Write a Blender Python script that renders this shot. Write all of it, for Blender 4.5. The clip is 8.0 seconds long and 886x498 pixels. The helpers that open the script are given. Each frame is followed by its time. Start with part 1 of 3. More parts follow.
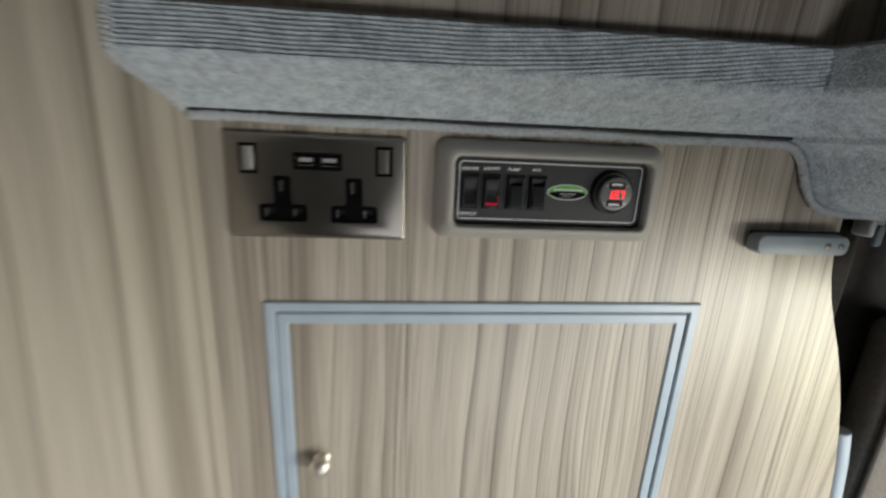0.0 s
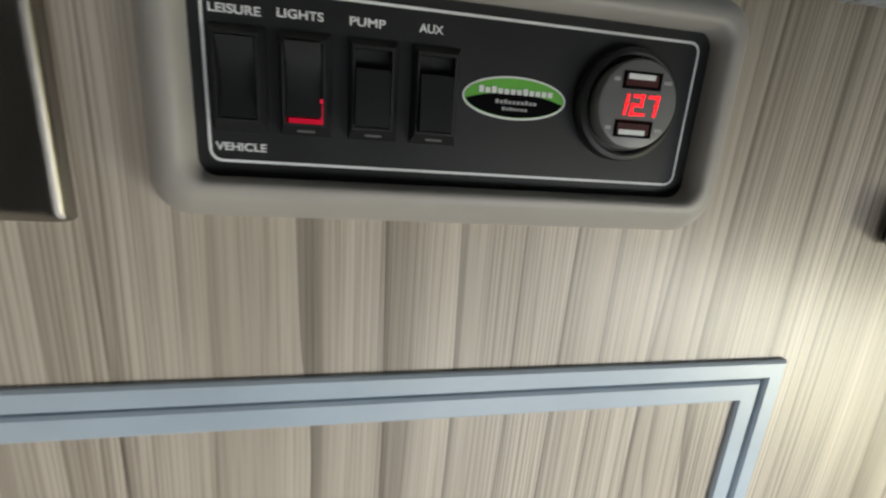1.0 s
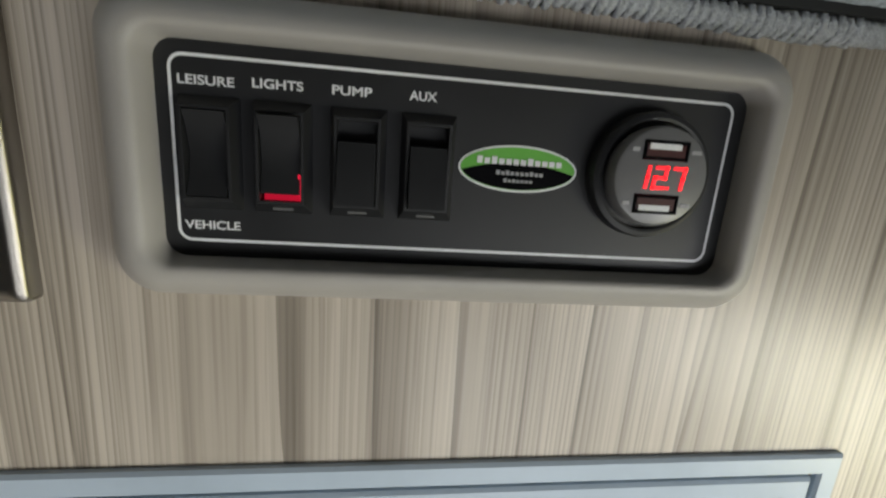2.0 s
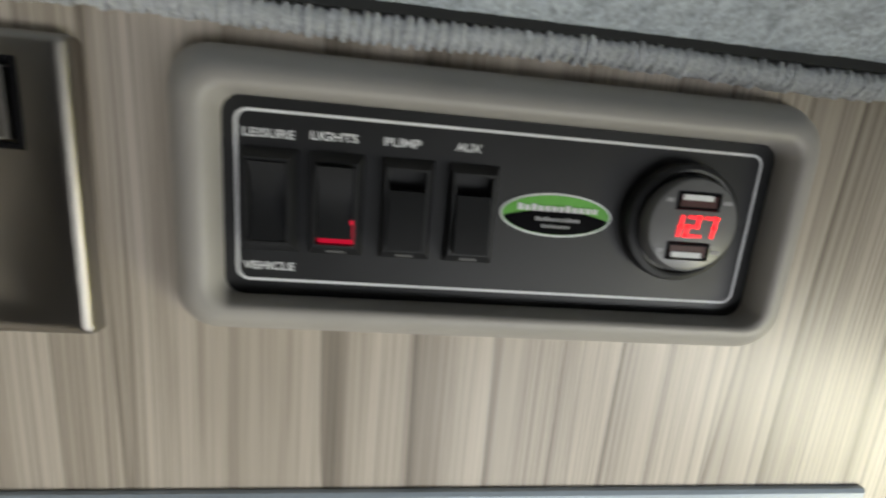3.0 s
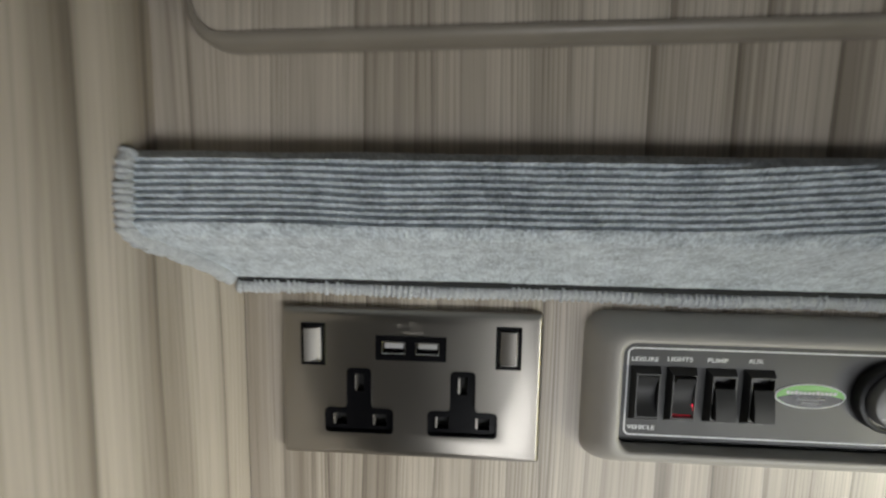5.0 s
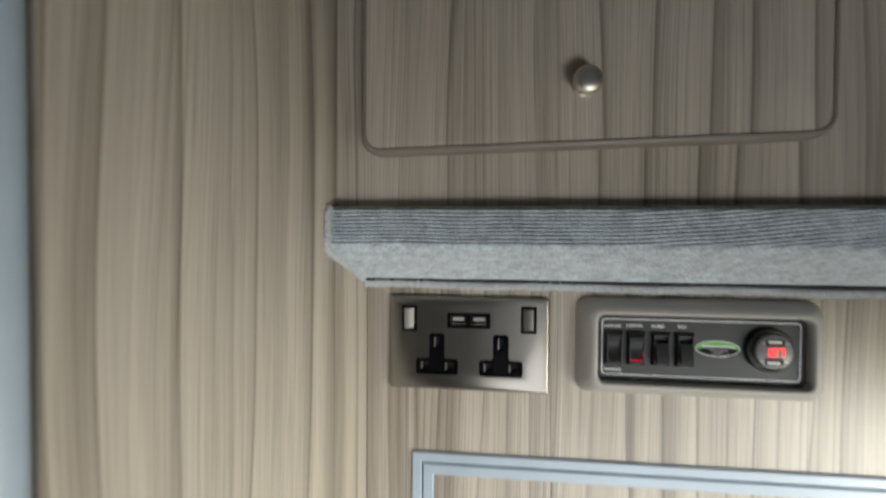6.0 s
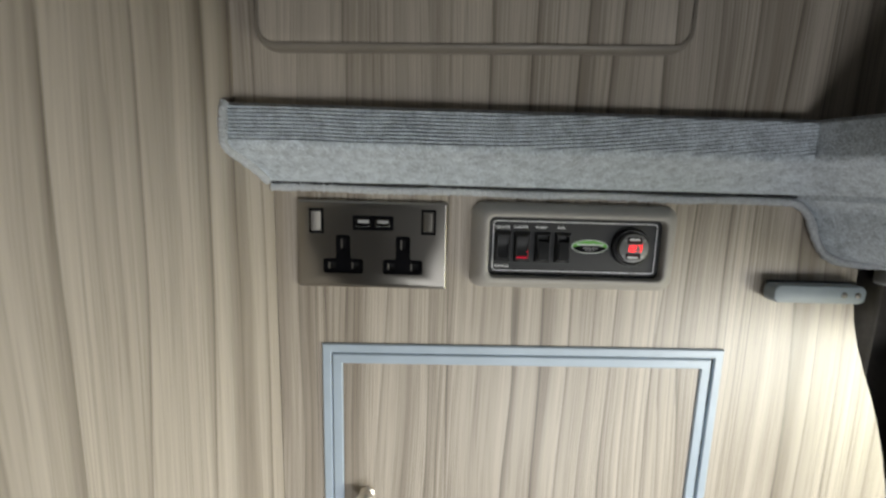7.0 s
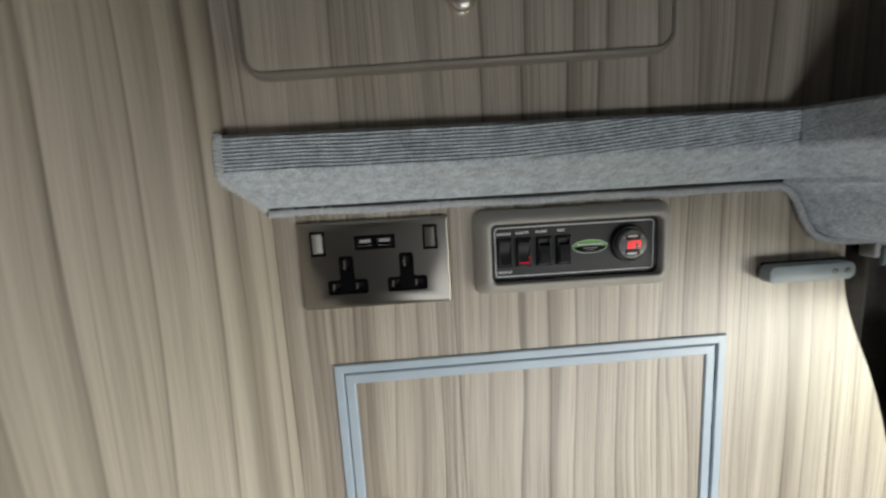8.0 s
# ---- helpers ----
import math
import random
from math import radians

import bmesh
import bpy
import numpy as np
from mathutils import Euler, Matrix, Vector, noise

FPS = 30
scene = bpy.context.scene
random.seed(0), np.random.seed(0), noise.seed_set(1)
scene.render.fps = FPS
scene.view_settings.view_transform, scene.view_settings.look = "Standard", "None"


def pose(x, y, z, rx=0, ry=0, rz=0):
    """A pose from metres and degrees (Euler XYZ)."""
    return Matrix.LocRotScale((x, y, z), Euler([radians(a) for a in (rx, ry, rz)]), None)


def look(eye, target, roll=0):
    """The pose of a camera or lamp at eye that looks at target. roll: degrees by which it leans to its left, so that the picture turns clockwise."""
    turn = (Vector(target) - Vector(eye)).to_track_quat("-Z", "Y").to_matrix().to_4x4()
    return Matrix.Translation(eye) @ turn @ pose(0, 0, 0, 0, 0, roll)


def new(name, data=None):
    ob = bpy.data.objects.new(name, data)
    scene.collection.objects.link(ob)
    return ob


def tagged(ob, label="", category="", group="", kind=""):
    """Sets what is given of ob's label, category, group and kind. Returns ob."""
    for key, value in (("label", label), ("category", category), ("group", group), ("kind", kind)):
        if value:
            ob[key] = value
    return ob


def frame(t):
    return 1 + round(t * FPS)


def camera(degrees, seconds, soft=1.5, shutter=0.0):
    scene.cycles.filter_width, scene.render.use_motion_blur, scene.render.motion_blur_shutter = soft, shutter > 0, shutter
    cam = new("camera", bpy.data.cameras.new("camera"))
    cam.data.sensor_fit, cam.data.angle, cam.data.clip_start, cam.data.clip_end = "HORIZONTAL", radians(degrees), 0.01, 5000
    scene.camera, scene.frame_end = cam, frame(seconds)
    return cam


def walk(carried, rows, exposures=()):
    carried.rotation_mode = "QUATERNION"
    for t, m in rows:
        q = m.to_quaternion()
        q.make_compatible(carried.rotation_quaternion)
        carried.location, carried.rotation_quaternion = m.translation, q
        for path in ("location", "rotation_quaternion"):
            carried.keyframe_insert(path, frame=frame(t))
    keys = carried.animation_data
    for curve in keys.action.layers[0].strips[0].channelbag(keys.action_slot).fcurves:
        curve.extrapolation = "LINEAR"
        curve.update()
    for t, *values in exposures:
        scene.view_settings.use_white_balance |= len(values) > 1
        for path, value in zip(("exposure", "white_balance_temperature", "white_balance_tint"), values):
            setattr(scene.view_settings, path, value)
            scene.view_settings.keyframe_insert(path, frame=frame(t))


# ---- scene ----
cam = camera(93.8, 8.0, 2.3, 0.4)
PATH = [
    (0, (0.149, -0.361, 1.042), (0.322, 1.56, 0.512), 2.7),
    (0.2, (0.172, -0.303, 1.026), (0.434, 1.633, 0.595), 2.9),
    (0.5, (0.211, -0.22, 1.017), (0.513, 1.686, 0.492), 3.6),
    (1, (0.24, -0.15, 0.984), (0.596, 1.751, 0.474), 4.0),
    (1.5, (0.249, -0.133, 0.986), (0.592, 1.782, 0.523), 3.0),
    (1.7, (0.25, -0.131, 0.992), (0.535, 1.796, 0.541), 2.9),
    (2.8, (0.254, -0.131, 1.011), (0.465, 1.814, 0.594), 4.8),
    (3, (0.239, -0.134, 1.012), (0.452, 1.812, 0.604), 4.8),
    (3.2, (0.214, -0.137, 1.016), (0.403, 1.812, 0.609), 5.0),
    (3.5, (0.162, -0.144, 1.027), (0.195, 1.812, 0.615), 4.7),
    (3.8, (0.116, -0.154, 1.037), (0.01, 1.808, 0.663), 3.5),
    (4, (0.105, -0.165, 1.044), (-0.041, 1.792, 0.657), 2.6),
    (4.2, (0.103, -0.172, 1.048), (-0.022, 1.781, 0.637), 2.7),
    (4.5, (0.106, -0.192, 1.064), (0.018, 1.771, 0.691), 2.3),
    (4.7, (0.106, -0.204, 1.086), (0.026, 1.769, 0.772), 1.5),
    (5.8, (0.086, -0.349, 1.103), (-0.093, 1.642, 1.065), -0.2),
    (6, (0.094, -0.387, 1.089), (-0.137, 1.599, 1.052), 0.4),
    (6.2, (0.09, -0.411, 1.064), (-0.031, 1.585, 1.012), 1.0),
    (6.5, (0.122, -0.414, 1.057), (0.061, 1.576, 0.876), -0.2),
    (6.9, (0.134, -0.408, 1.061), (0.173, 1.558, 0.695), 1.7),
    (7, (0.139, -0.411, 1.056), (0.159, 1.564, 0.745), 1.6),
    (7.2, (0.138, -0.423, 1.058), (0.061, 1.555, 0.776), 1.6),
    (7.5, (0.131, -0.428, 1.06), (-0.014, 1.536, 0.712), -2.2),
    (8, (0.123, -0.411, 1.069), (0.208, 1.563, 0.756), -3.2),
]
EXPO = [(0.0, -0.22), (0.5, -0.12), (1.5, -0.15), (3.5, 0.14), (4.0, 0.08), (4.5, 0.16), (6.0, 0.36), (6.5, 0.2), (7.4, 0.05), (8.0, -0.03)]
walk(cam, [(t, look(eye, target, roll)) for t, eye, target, roll in PATH], EXPO)

# ---- world and light ----
world = bpy.data.worlds.new("world")
scene.world = world
world.use_nodes = True
wn = world.node_tree.nodes
sky = wn.new("ShaderNodeTexSky")
sky.sky_type = "NISHITA"
sky.sun_disc = False
sky.sun_elevation, sky.sun_rotation = radians(42), radians(115)
world.node_tree.links.new(sky.outputs[0], wn["Background"].inputs[0])
wn["Background"].inputs[1].default_value = 0.12


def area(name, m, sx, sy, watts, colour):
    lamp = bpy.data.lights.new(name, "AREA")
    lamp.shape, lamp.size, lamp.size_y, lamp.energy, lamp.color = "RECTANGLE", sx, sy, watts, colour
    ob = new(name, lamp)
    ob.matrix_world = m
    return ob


# daylight in the unseen side door's opening, inferred from shadows thrown to the left
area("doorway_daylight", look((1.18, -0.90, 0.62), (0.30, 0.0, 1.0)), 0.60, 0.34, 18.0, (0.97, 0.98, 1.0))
# added yellow lamp that tints the wall's lower right end, its source unknown
area("yellow_fill_lamp", look((1.17, -0.50, 0.60), (0.62, 0.0, 0.70)), 0.26, 0.34, 2.5, (1.0, 0.95, 0.26))
# added low fill lamp behind the viewer, no rear source known
area("low_rear_fill", look((0.72, -1.66, -0.14), (0.30, 0.0, 0.92)), 0.70, 0.36, 11.5, (0.97, 0.985, 1.0))


# ---- materials ----
def material(name, colour=(0.5, 0.5, 0.5), rough=0.5, metal=0.0, gloss=0.5):
    m = bpy.data.materials.new(name)
    m.use_nodes = True
    b = m.node_tree.nodes["Principled BSDF"]
    b.inputs["Base Color"].default_value = (*colour, 1)
    b.inputs["Roughness"].default_value = rough
    b.inputs["Metallic"].default_value = metal
    b.inputs["Specular IOR Level"].default_value = gloss
    return m, m.node_tree.nodes, m.node_tree.links, b


def math_node(n, l, op, a, b=None, c=None):
    node = n.new("ShaderNodeMath")
    node.operation = op
    for i, v in enumerate((a, b, c)):
        if v is None:
            continue
        if isinstance(v, (int, float)):
            node.inputs[i].default_value = v
        else:
            l.new(v, node.inputs[i])
    return node.outputs[0]


def ramp(n, l, fac, stops):
    node = n.new("ShaderNodeValToRGB")
    e = node.color_ramp.elements
    while len(e) < len(stops):
        e.new(0.5)
    for i, (p, c) in enumerate(stops):
        e[i].position, e[i].color = p, (*c, 1) if len(c) == 3 else c
    l.new(fac, node.inputs[0])
    return node.outputs[0]


def noise_node(n, l, vec, scale, detail=2.0, rough=0.5):
    node = n.new("ShaderNodeTexNoise")
    node.inputs["Scale"].default_value, node.inputs["Detail"].default_value = scale, detail
    node.inputs["Roughness"].default_value = rough
    l.new(vec, node.inputs["Vector"])
    return node.outputs["Fac"]


def mixed(n, l, fac, a, b, mode="MIX"):
    node = n.new("ShaderNodeMix")
    node.data_type, node.blend_type = "RGBA", mode
    for key, v in ((0, fac), (6, a), (7, b)):
        if isinstance(v, (int, float)):
            node.inputs[key].default_value = v
        elif isinstance(v, tuple):
            node.inputs[key].default_value = (*v, 1)
        else:
            l.new(v, node.inputs[key])
    return node.outputs[2]


def bumped(n, l, bsdf, height, strength, distance):
    b = n.new("ShaderNodeBump")
    b.inputs["Strength"].default_value, b.inputs["Distance"].default_value = strength, distance
    l.new(height, b.inputs["Height"])
    l.new(b.outputs[0], bsdf.inputs["Normal"])


def wood(name, across, shift=0.0, depth=1.0, pitch=0.027, pins=0.80):
    """Striped laminate with upright grain; across: the level direction over the grain."""
    m, n, l, b = material(name, rough=0.42)
    geo = n.new("ShaderNodeNewGeometry")
    dot = n.new("ShaderNodeVectorMath")
    dot.operation = "DOT_PRODUCT"
    l.new(geo.outputs["Position"], dot.inputs[0])
    dot.inputs[1].default_value = (*across, 0)
    sep = n.new("ShaderNodeSeparateXYZ")
    l.new(geo.outputs["Position"], sep.inputs[0])
    u = math_node(n, l, "ADD", dot.outputs["Value"], shift)

    def grain(kx, kz, detail, rough, seed):
        c = n.new("ShaderNodeCombineXYZ")
        l.new(math_node(n, l, "MULTIPLY", u, kx), c.inputs[0])
        l.new(math_node(n, l, "MULTIPLY", sep.outputs[2], kz), c.inputs[1])
        c.inputs[2].default_value = seed
        return noise_node(n, l, c.outputs[0], 1.0, detail, rough)
    wave = grain(9, 2.2, 1, 0.5, 7.7)
    u = math_node(n, l, "ADD", u, math_node(n, l, "MULTIPLY", math_node(n, l, "SUBTRACT", wave, 0.5), 0.030))
    broad = grain(24, 0.5, 2.0, 0.55, 1.3)
    fine = grain(620, 9, 2, 0.6, 9.2)
    base = ramp(n, l, broad, [(0.30, (0.277, 0.238, 0.194)), (0.43, (0.410, 0.364, 0.306)), (0.56, (0.494, 0.442, 0.376)), (0.72, (0.377, 0.333, 0.277))])

    def rings(pitch, drift, kx, kz, seed, stops):
        """Growth lines: each dark on one side and fading on the other."""
        bend = math_node(n, l, "MULTIPLY", grain(kx, kz, 2, 0.55, seed), drift)
        cell = math_node(n, l, "ADD", math_node(n, l, "DIVIDE", u, pitch), bend)
        return ramp(n, l, math_node(n, l, "FRACT", cell), [(p, (v, v * (0.94 + 0.06 * min(v, 1.0)), v * (0.87 + 0.13 * min(v, 1.0)))) for p, v in stops])

    def where(kx, kz, seed, lo, hi, most):
        return ramp(n, l, grain(kx, kz, 1, 0.5, seed), [(lo, (0.0,) * 3), (hi, (most * depth,) * 3)])

    bold = rings(pitch, 2.3, 16, 0.7, 15.4, [(0.0, 0.44), (0.045, 0.56), (0.11, 0.84), (0.45, 1.0), (0.92, 1.07), (0.985, 1.0)])
    mid = rings(0.0078, 3.0, 55, 1.0, 4.1, [(0.0, 0.54), (0.10, 0.72), (0.30, 0.96), (0.75, 1.07), (0.95, 1.03)])
    pin = rings(0.0024, 3.0, 140, 2.0, 31.3, [(0.0, 0.58), (0.20, 0.77), (0.50, 1.02), (0.90, 1.08)])
    f = ramp(n, l, fine, [(0.30, (0.80, 0.785, 0.77)), (0.46, (0.98, 0.975, 0.97)), (0.58, (1.03, 1.03, 1.03)), (0.72, (1.09, 1.09, 1.09))])
    col = base
    for lines, mask in ((bold, where(20, 0.9, 12.2, 0.34, 0.50, 0.95)), (mid, where(26, 0.9, 21.7, 0.44, 0.62, 0.25 + 0.75 * pins)), (pin, where(30, 0.8, 27.9, 0.36, 0.56, pins))):
        col = mixed(n, l, mask, col, mixed(n, l, 1.0, col, lines, "MULTIPLY"))
    col = mixed(n, l, depth, col, mixed(n, l, 1.0, col, f, "MULTIPLY"))
    l.new(col, b.inputs["Base Color"])
    bumped(n, l, b, fine, 0.10, 0.0004)
    return m


def carpet(name, dark, light, scale=900.0):
    m, n, l, b = material(name, rough=1.0)
    geo = n.new("ShaderNodeNewGeometry")
    a = noise_node(n, l, geo.outputs["Position"], scale, 3, 0.65)
    c = noise_node(n, l, geo.outputs["Position"], 45, 3, 0.6)
    d = noise_node(n, l, geo.outputs["Position"], scale * 0.20, 3, 0.6)
    fuzz = math_node(n, l, "ADD", math_node(n, l, "MULTIPLY", a, 0.62), math_node(n, l, "MULTIPLY", d, 0.38))
    t = math_node(n, l, "ADD", math_node(n, l, "MULTIPLY", fuzz, 0.86), math_node(n, l, "MULTIPLY", c, 0.14))
    l.new(ramp(n, l, t, [(0.37, dark), (0.60, light)]), b.inputs["Base Color"])
    b.inputs["Sheen Weight"].default_value = 0.2
    bumped(n, l, b, fuzz, 1.0, 0.0026)
    return m


def plain(name, colour, rough=0.5, metal=0.0, vary=0.12, scale=60.0, bump=0.0, gloss=0.5):
    """Moulded or painted surface with slight cloudiness and scuffs."""
    m, n, l, b = material(name, colour, rough, metal, gloss)
    geo = n.new("ShaderNodeNewGeometry")
    a = noise_node(n, l, geo.outputs["Position"], scale, 4, 0.6)
    lo, hi = tuple(v * (1 - vary) for v in colour), tuple(min(1, v * (1 + vary)) for v in colour)
    l.new(ramp(n, l, a, [(0.3, lo), (0.7, hi)]), b.inputs["Base Color"])
    l.new(math_node(n, l, "ADD", math_node(n, l, "MULTIPLY", a, 0.16), rough - 0.08), b.inputs["Roughness"])
    if bump:
        g = noise_node(n, l, geo.outputs["Position"], 2600, 1, 0.5)
        bumped(n, l, b, g, bump, 0.0003)
    return m


def brushed(name, colour, rough):
    m, n, l, b = material(name, colour, rough, 1.0)
    geo = n.new("ShaderNodeNewGeometry")
    mp = n.new("ShaderNodeMapping")
    mp.inputs["Scale"].default_value = (6000, 40, 14)
    l.new(geo.outputs["Position"], mp.inputs[0])
    a = noise_node(n, l, mp.outputs[0], 1.0, 2, 0.6)
    c = noise_node(n, l, geo.outputs["Position"], 30, 3, 0.6)
    l.new(math_node(n, l, "ADD", math_node(n, l, "MULTIPLY", a, 0.10), math_node(n, l, "ADD", rough - 0.10, math_node(n, l, "MULTIPLY", c, 0.10))), b.inputs["Roughness"])
    bumped(n, l, b, a, 0.02, 0.0001)
    grainwise = n.new("ShaderNodeCombineXYZ")
    grainwise.inputs[2].default_value = 1.0
    l.new(grainwise.outputs[0], b.inputs["Tangent"])
    b.inputs["Anisotropic"].default_value = 0.8
    return m


def glow(name, colour, strength):
    m, n, l, b = material(name, colour, 0.4)
    b.inputs["Emission Color"].default_value = (*colour, 1)
    b.inputs["Emission Strength"].default_value = strength
    return m


LEFT_DIR = Vector((-0.058, -0.2395, 0)).normalized()
M_WOOD = wood("striped_laminate", (1, 0), 0.0, 1.0, 0.027, 0.85)
M_WOOD_UP = wood("striped_laminate_locker", (1, 0), 1.37, 1.0, 0.036, 0.55)
M_WOOD_LEFT = wood("striped_laminate_side", (LEFT_DIR.x, LEFT_DIR.y), 3.1, 0.95, 0.034, 0.35)
M_CARPET = carpet("grey_carpet", (0.27, 0.308, 0.352), (0.72, 0.79, 0.85), 620.0)
M_BIND = carpet("grey_binding_yarn", (0.42, 0.445, 0.475), (0.76, 0.79, 0.82), 1400)
M_DARKGAP = plain("dark_gap", (0.02, 0.021, 0.022), 0.9)
M_TRIM = plain("grey_blue_edging", (0.385, 0.46, 0.54), 0.40, 0.0, 0.06, 25)
M_STEEL = brushed("brushed_steel", (0.31, 0.290, 0.265), 0.37)
M_CHROME = plain("polished_steel", (0.72, 0.70, 0.67), 0.16, 1.0, 0.04)
M_SATIN = plain("satin_steel", (0.21, 0.20, 0.185), 0.52, 1.0, 0.04)
M_NICKEL = plain("satin_nickel", (0.74, 0.69, 0.62), 0.42, 1.0, 0.05)
M_BLACK = plain("black_plastic", (0.004, 0.004, 0.005), 0.24, gloss=0.12)
M_HOLE = plain("socket_hole", (0.004, 0.004, 0.004), 0.7)
M_FACE = plain("black_satin_panel", (0.013, 0.0135, 0.015), 0.50, 0.0, 0.15, 40, 0.12, 0.5)
M_ROCKER = plain("charcoal_rocker", (0.019, 0.0195, 0.021), 0.42, 0.0, 0.1, 60, 0.2, 0.2)
M_BEZEL = plain("taupe_plastic", (0.365, 0.348, 0.322), 0.48, 0.0, 0.05, 40, 0.25)
M_WHITE = plain("white_print", (0.74, 0.75, 0.76), 0.6)
M_GREYPRINT = plain("grey_print", (0.34, 0.34, 0.35), 0.6)
M_DIMPRINT = plain("dim_print", (0.10, 0.10, 0.10), 0.6)
M_GREEN = plain("green_print", (0.13, 0.42, 0.06), 0.45, 0.0, 0.05)
M_SMOKE = plain("smoked_grey_plastic", (0.15, 0.15, 0.152), 0.36)
M_RED = glow("red_led", (1.0, 0.02, 0.03), 1.3)
M_REDLAMP = glow("red_switch_lamp", (0.85, 0.012, 0.05), 0.55)
M_GREYPLASTIC = plain("grey_plastic", (0.235, 0.275, 0.305), 0.45, 0.0, 0.06, 60, 0.2)
M_CURTAIN = plain("dark_brown_fabric", (0.030, 0.026, 0.024), 0.95, 0.0, 0.3, 120, 0.4)
M_SEAT = plain("grey_brown_fabric", (0.16, 0.145, 0.135), 0.95, 0.0, 0.2, 200, 0.5)
M_LINER = plain("grey_wall_lining", (0.20, 0.205, 0.21), 0.9, 0.0, 0.15, 8, 0.3)
M_DARKLINER = plain("dark_wall_lining", (0.085, 0.083, 0.083), 0.9, 0.0, 0.2, 8, 0.3)
# unseen floor, lightened to throw light up under the ledge
M_FLOOR = plain("pale_bounce_floor", (0.46, 0.44, 0.41), 0.55, 0.0, 0.2, 12, 0.2)
M_GRASS = plain("lawn", (0.09, 0.13, 0.035), 0.95, 0.0, 0.4, 6, 0.4)
M_RUBBER = plain("black_rubber", (0.018, 0.018, 0.019), 0.6)


# ---- mesh helpers ----
def finish(bm, smooth=True, angle=40.0):
    bmesh.ops.recalc_face_normals(bm, faces=bm.faces)
    for f in bm.faces:
        f.smooth = smooth
    for e in bm.edges:
        if len(e.link_faces) == 2 and e.calc_face_angle(0) > radians(angle):
            e.smooth = False
    return bm


def thing(name, at, label, category, group="", kind=""):
    ob = new(name)
    ob.empty_display_size = 0.02
    ob.location = at
    return tagged(ob, label, category, group, kind)


def place_of(ob):
    p = Vector(ob.location)
    while ob.parent:
        ob = ob.parent
        p = p + Vector(ob.location)
    return p


def part(name, bm, mat, parent=None, label="", angle=40.0):
    """One mesh object from a bmesh in world metres, under a thing or a part."""
    finish(bm, True, angle)
    if parent:
        bm.transform(Matrix.Translation(-place_of(parent)))
    me = bpy.data.meshes.new(name)
    bm.to_mesh(me)
    bm.free()
    me.materials.append(mat)
    ob = new(name, me)
    if parent:
        ob.parent = parent
    return tagged(ob, label)


def structure(name, bm, mat, label, category):
    return tagged(part(name, bm, mat), label, category, "", "structure")


def box(x0, x1, y0, y1, z0, z1, bevel=0.0, seg=2):
    x0, x1, y0, y1, z0, z1 = min(x0, x1), max(x0, x1), min(y0, y1), max(y0, y1), min(z0, z1), max(z0, z1)
    bm = bmesh.new()
    bmesh.ops.create_cube(bm, size=1)
    for v in bm.verts:
        v.co = Vector(((x0 + x1) / 2 + v.co.x * (x1 - x0), (y0 + y1) / 2 + v.co.y * (y1 - y0), (z0 + z1) / 2 + v.co.z * (z1 - z0)))
    if bevel:
        bmesh.ops.bevel(bm, geom=bm.edges[:], offset=bevel, segments=seg, profile=0.5, affect="EDGES", clamp_overlap=True)
    return bm


def merge(*bms):
    out = bms[0]
    for b in bms[1:]:
        me = bpy.data.meshes.new("joined")
        b.to_mesh(me)
        b.free()
        out.from_mesh(me)
        bpy.data.meshes.remove(me)
    return out


def rrect(x0, x1, z0, z1, r, n=6):
    """Rounded rectangle outline in x and z."""
    pts = []
    for cx, cz, a0 in ((x1 - r, z1 - r, 0), (x0 + r, z1 - r, 90), (x0 + r, z0 + r, 180), (x1 - r, z0 + r, 270)):
        for i in range(n + 1):
            a = radians(a0 + 90 * i / n)
            pts.append((cx + r * math.cos(a), cz + r * math.sin(a)))
    return pts


def ring(cx, cz, rx, rz, n=40):
    return [(cx + rx * math.cos(2 * math.pi * i / n), cz + rz * math.sin(2 * math.pi * i / n)) for i in range(n)]


def loft(loops, cap0=False, cap1=True, closed=False):
    """Skin through outlines [(points, y), ...] of equal length."""
    bm = bmesh.new()
    rows = [[bm.verts.new((x, y, z)) for x, z in pts] for pts, y in loops]
    pairs = list(zip(rows, rows[1:]))
    if closed:
        pairs.append((rows[-1], rows[0]))
    for a, b in pairs:
        for i in range(len(a)):
            j = (i + 1) % len(a)
            bm.faces.new((a[i], a[j], b[j], b[i]))
    if cap0:
        bm.faces.new(rows[0])
    if cap1:
        bm.faces.new(rows[-1])
    return bm


def plate(outline, y_back, y_front, edge=0.0):
    """A slab with the outline, its front rim eased."""
    if not edge:
        return loft([(outline, y_back), (outline, y_front)], True, True)
    cx = sum(p[0] for p in outline) / len(outline)
    cz = sum(p[1] for p in outline) / len(outline)
    wx = max(abs(p[0] - cx) for p in outline)
    wz = max(abs(p[1] - cz) for p in outline)

    def inset(d):
        return [(cx + (x - cx) * (1 - d / wx), cz + (z - cz) * (1 - d / wz)) for x, z in outline]
    return loft([(outline, y_back), (outline, y_front + edge), (inset(edge * 0.3), y_front + edge * 0.3), (inset(edge), y_front)], True, True)


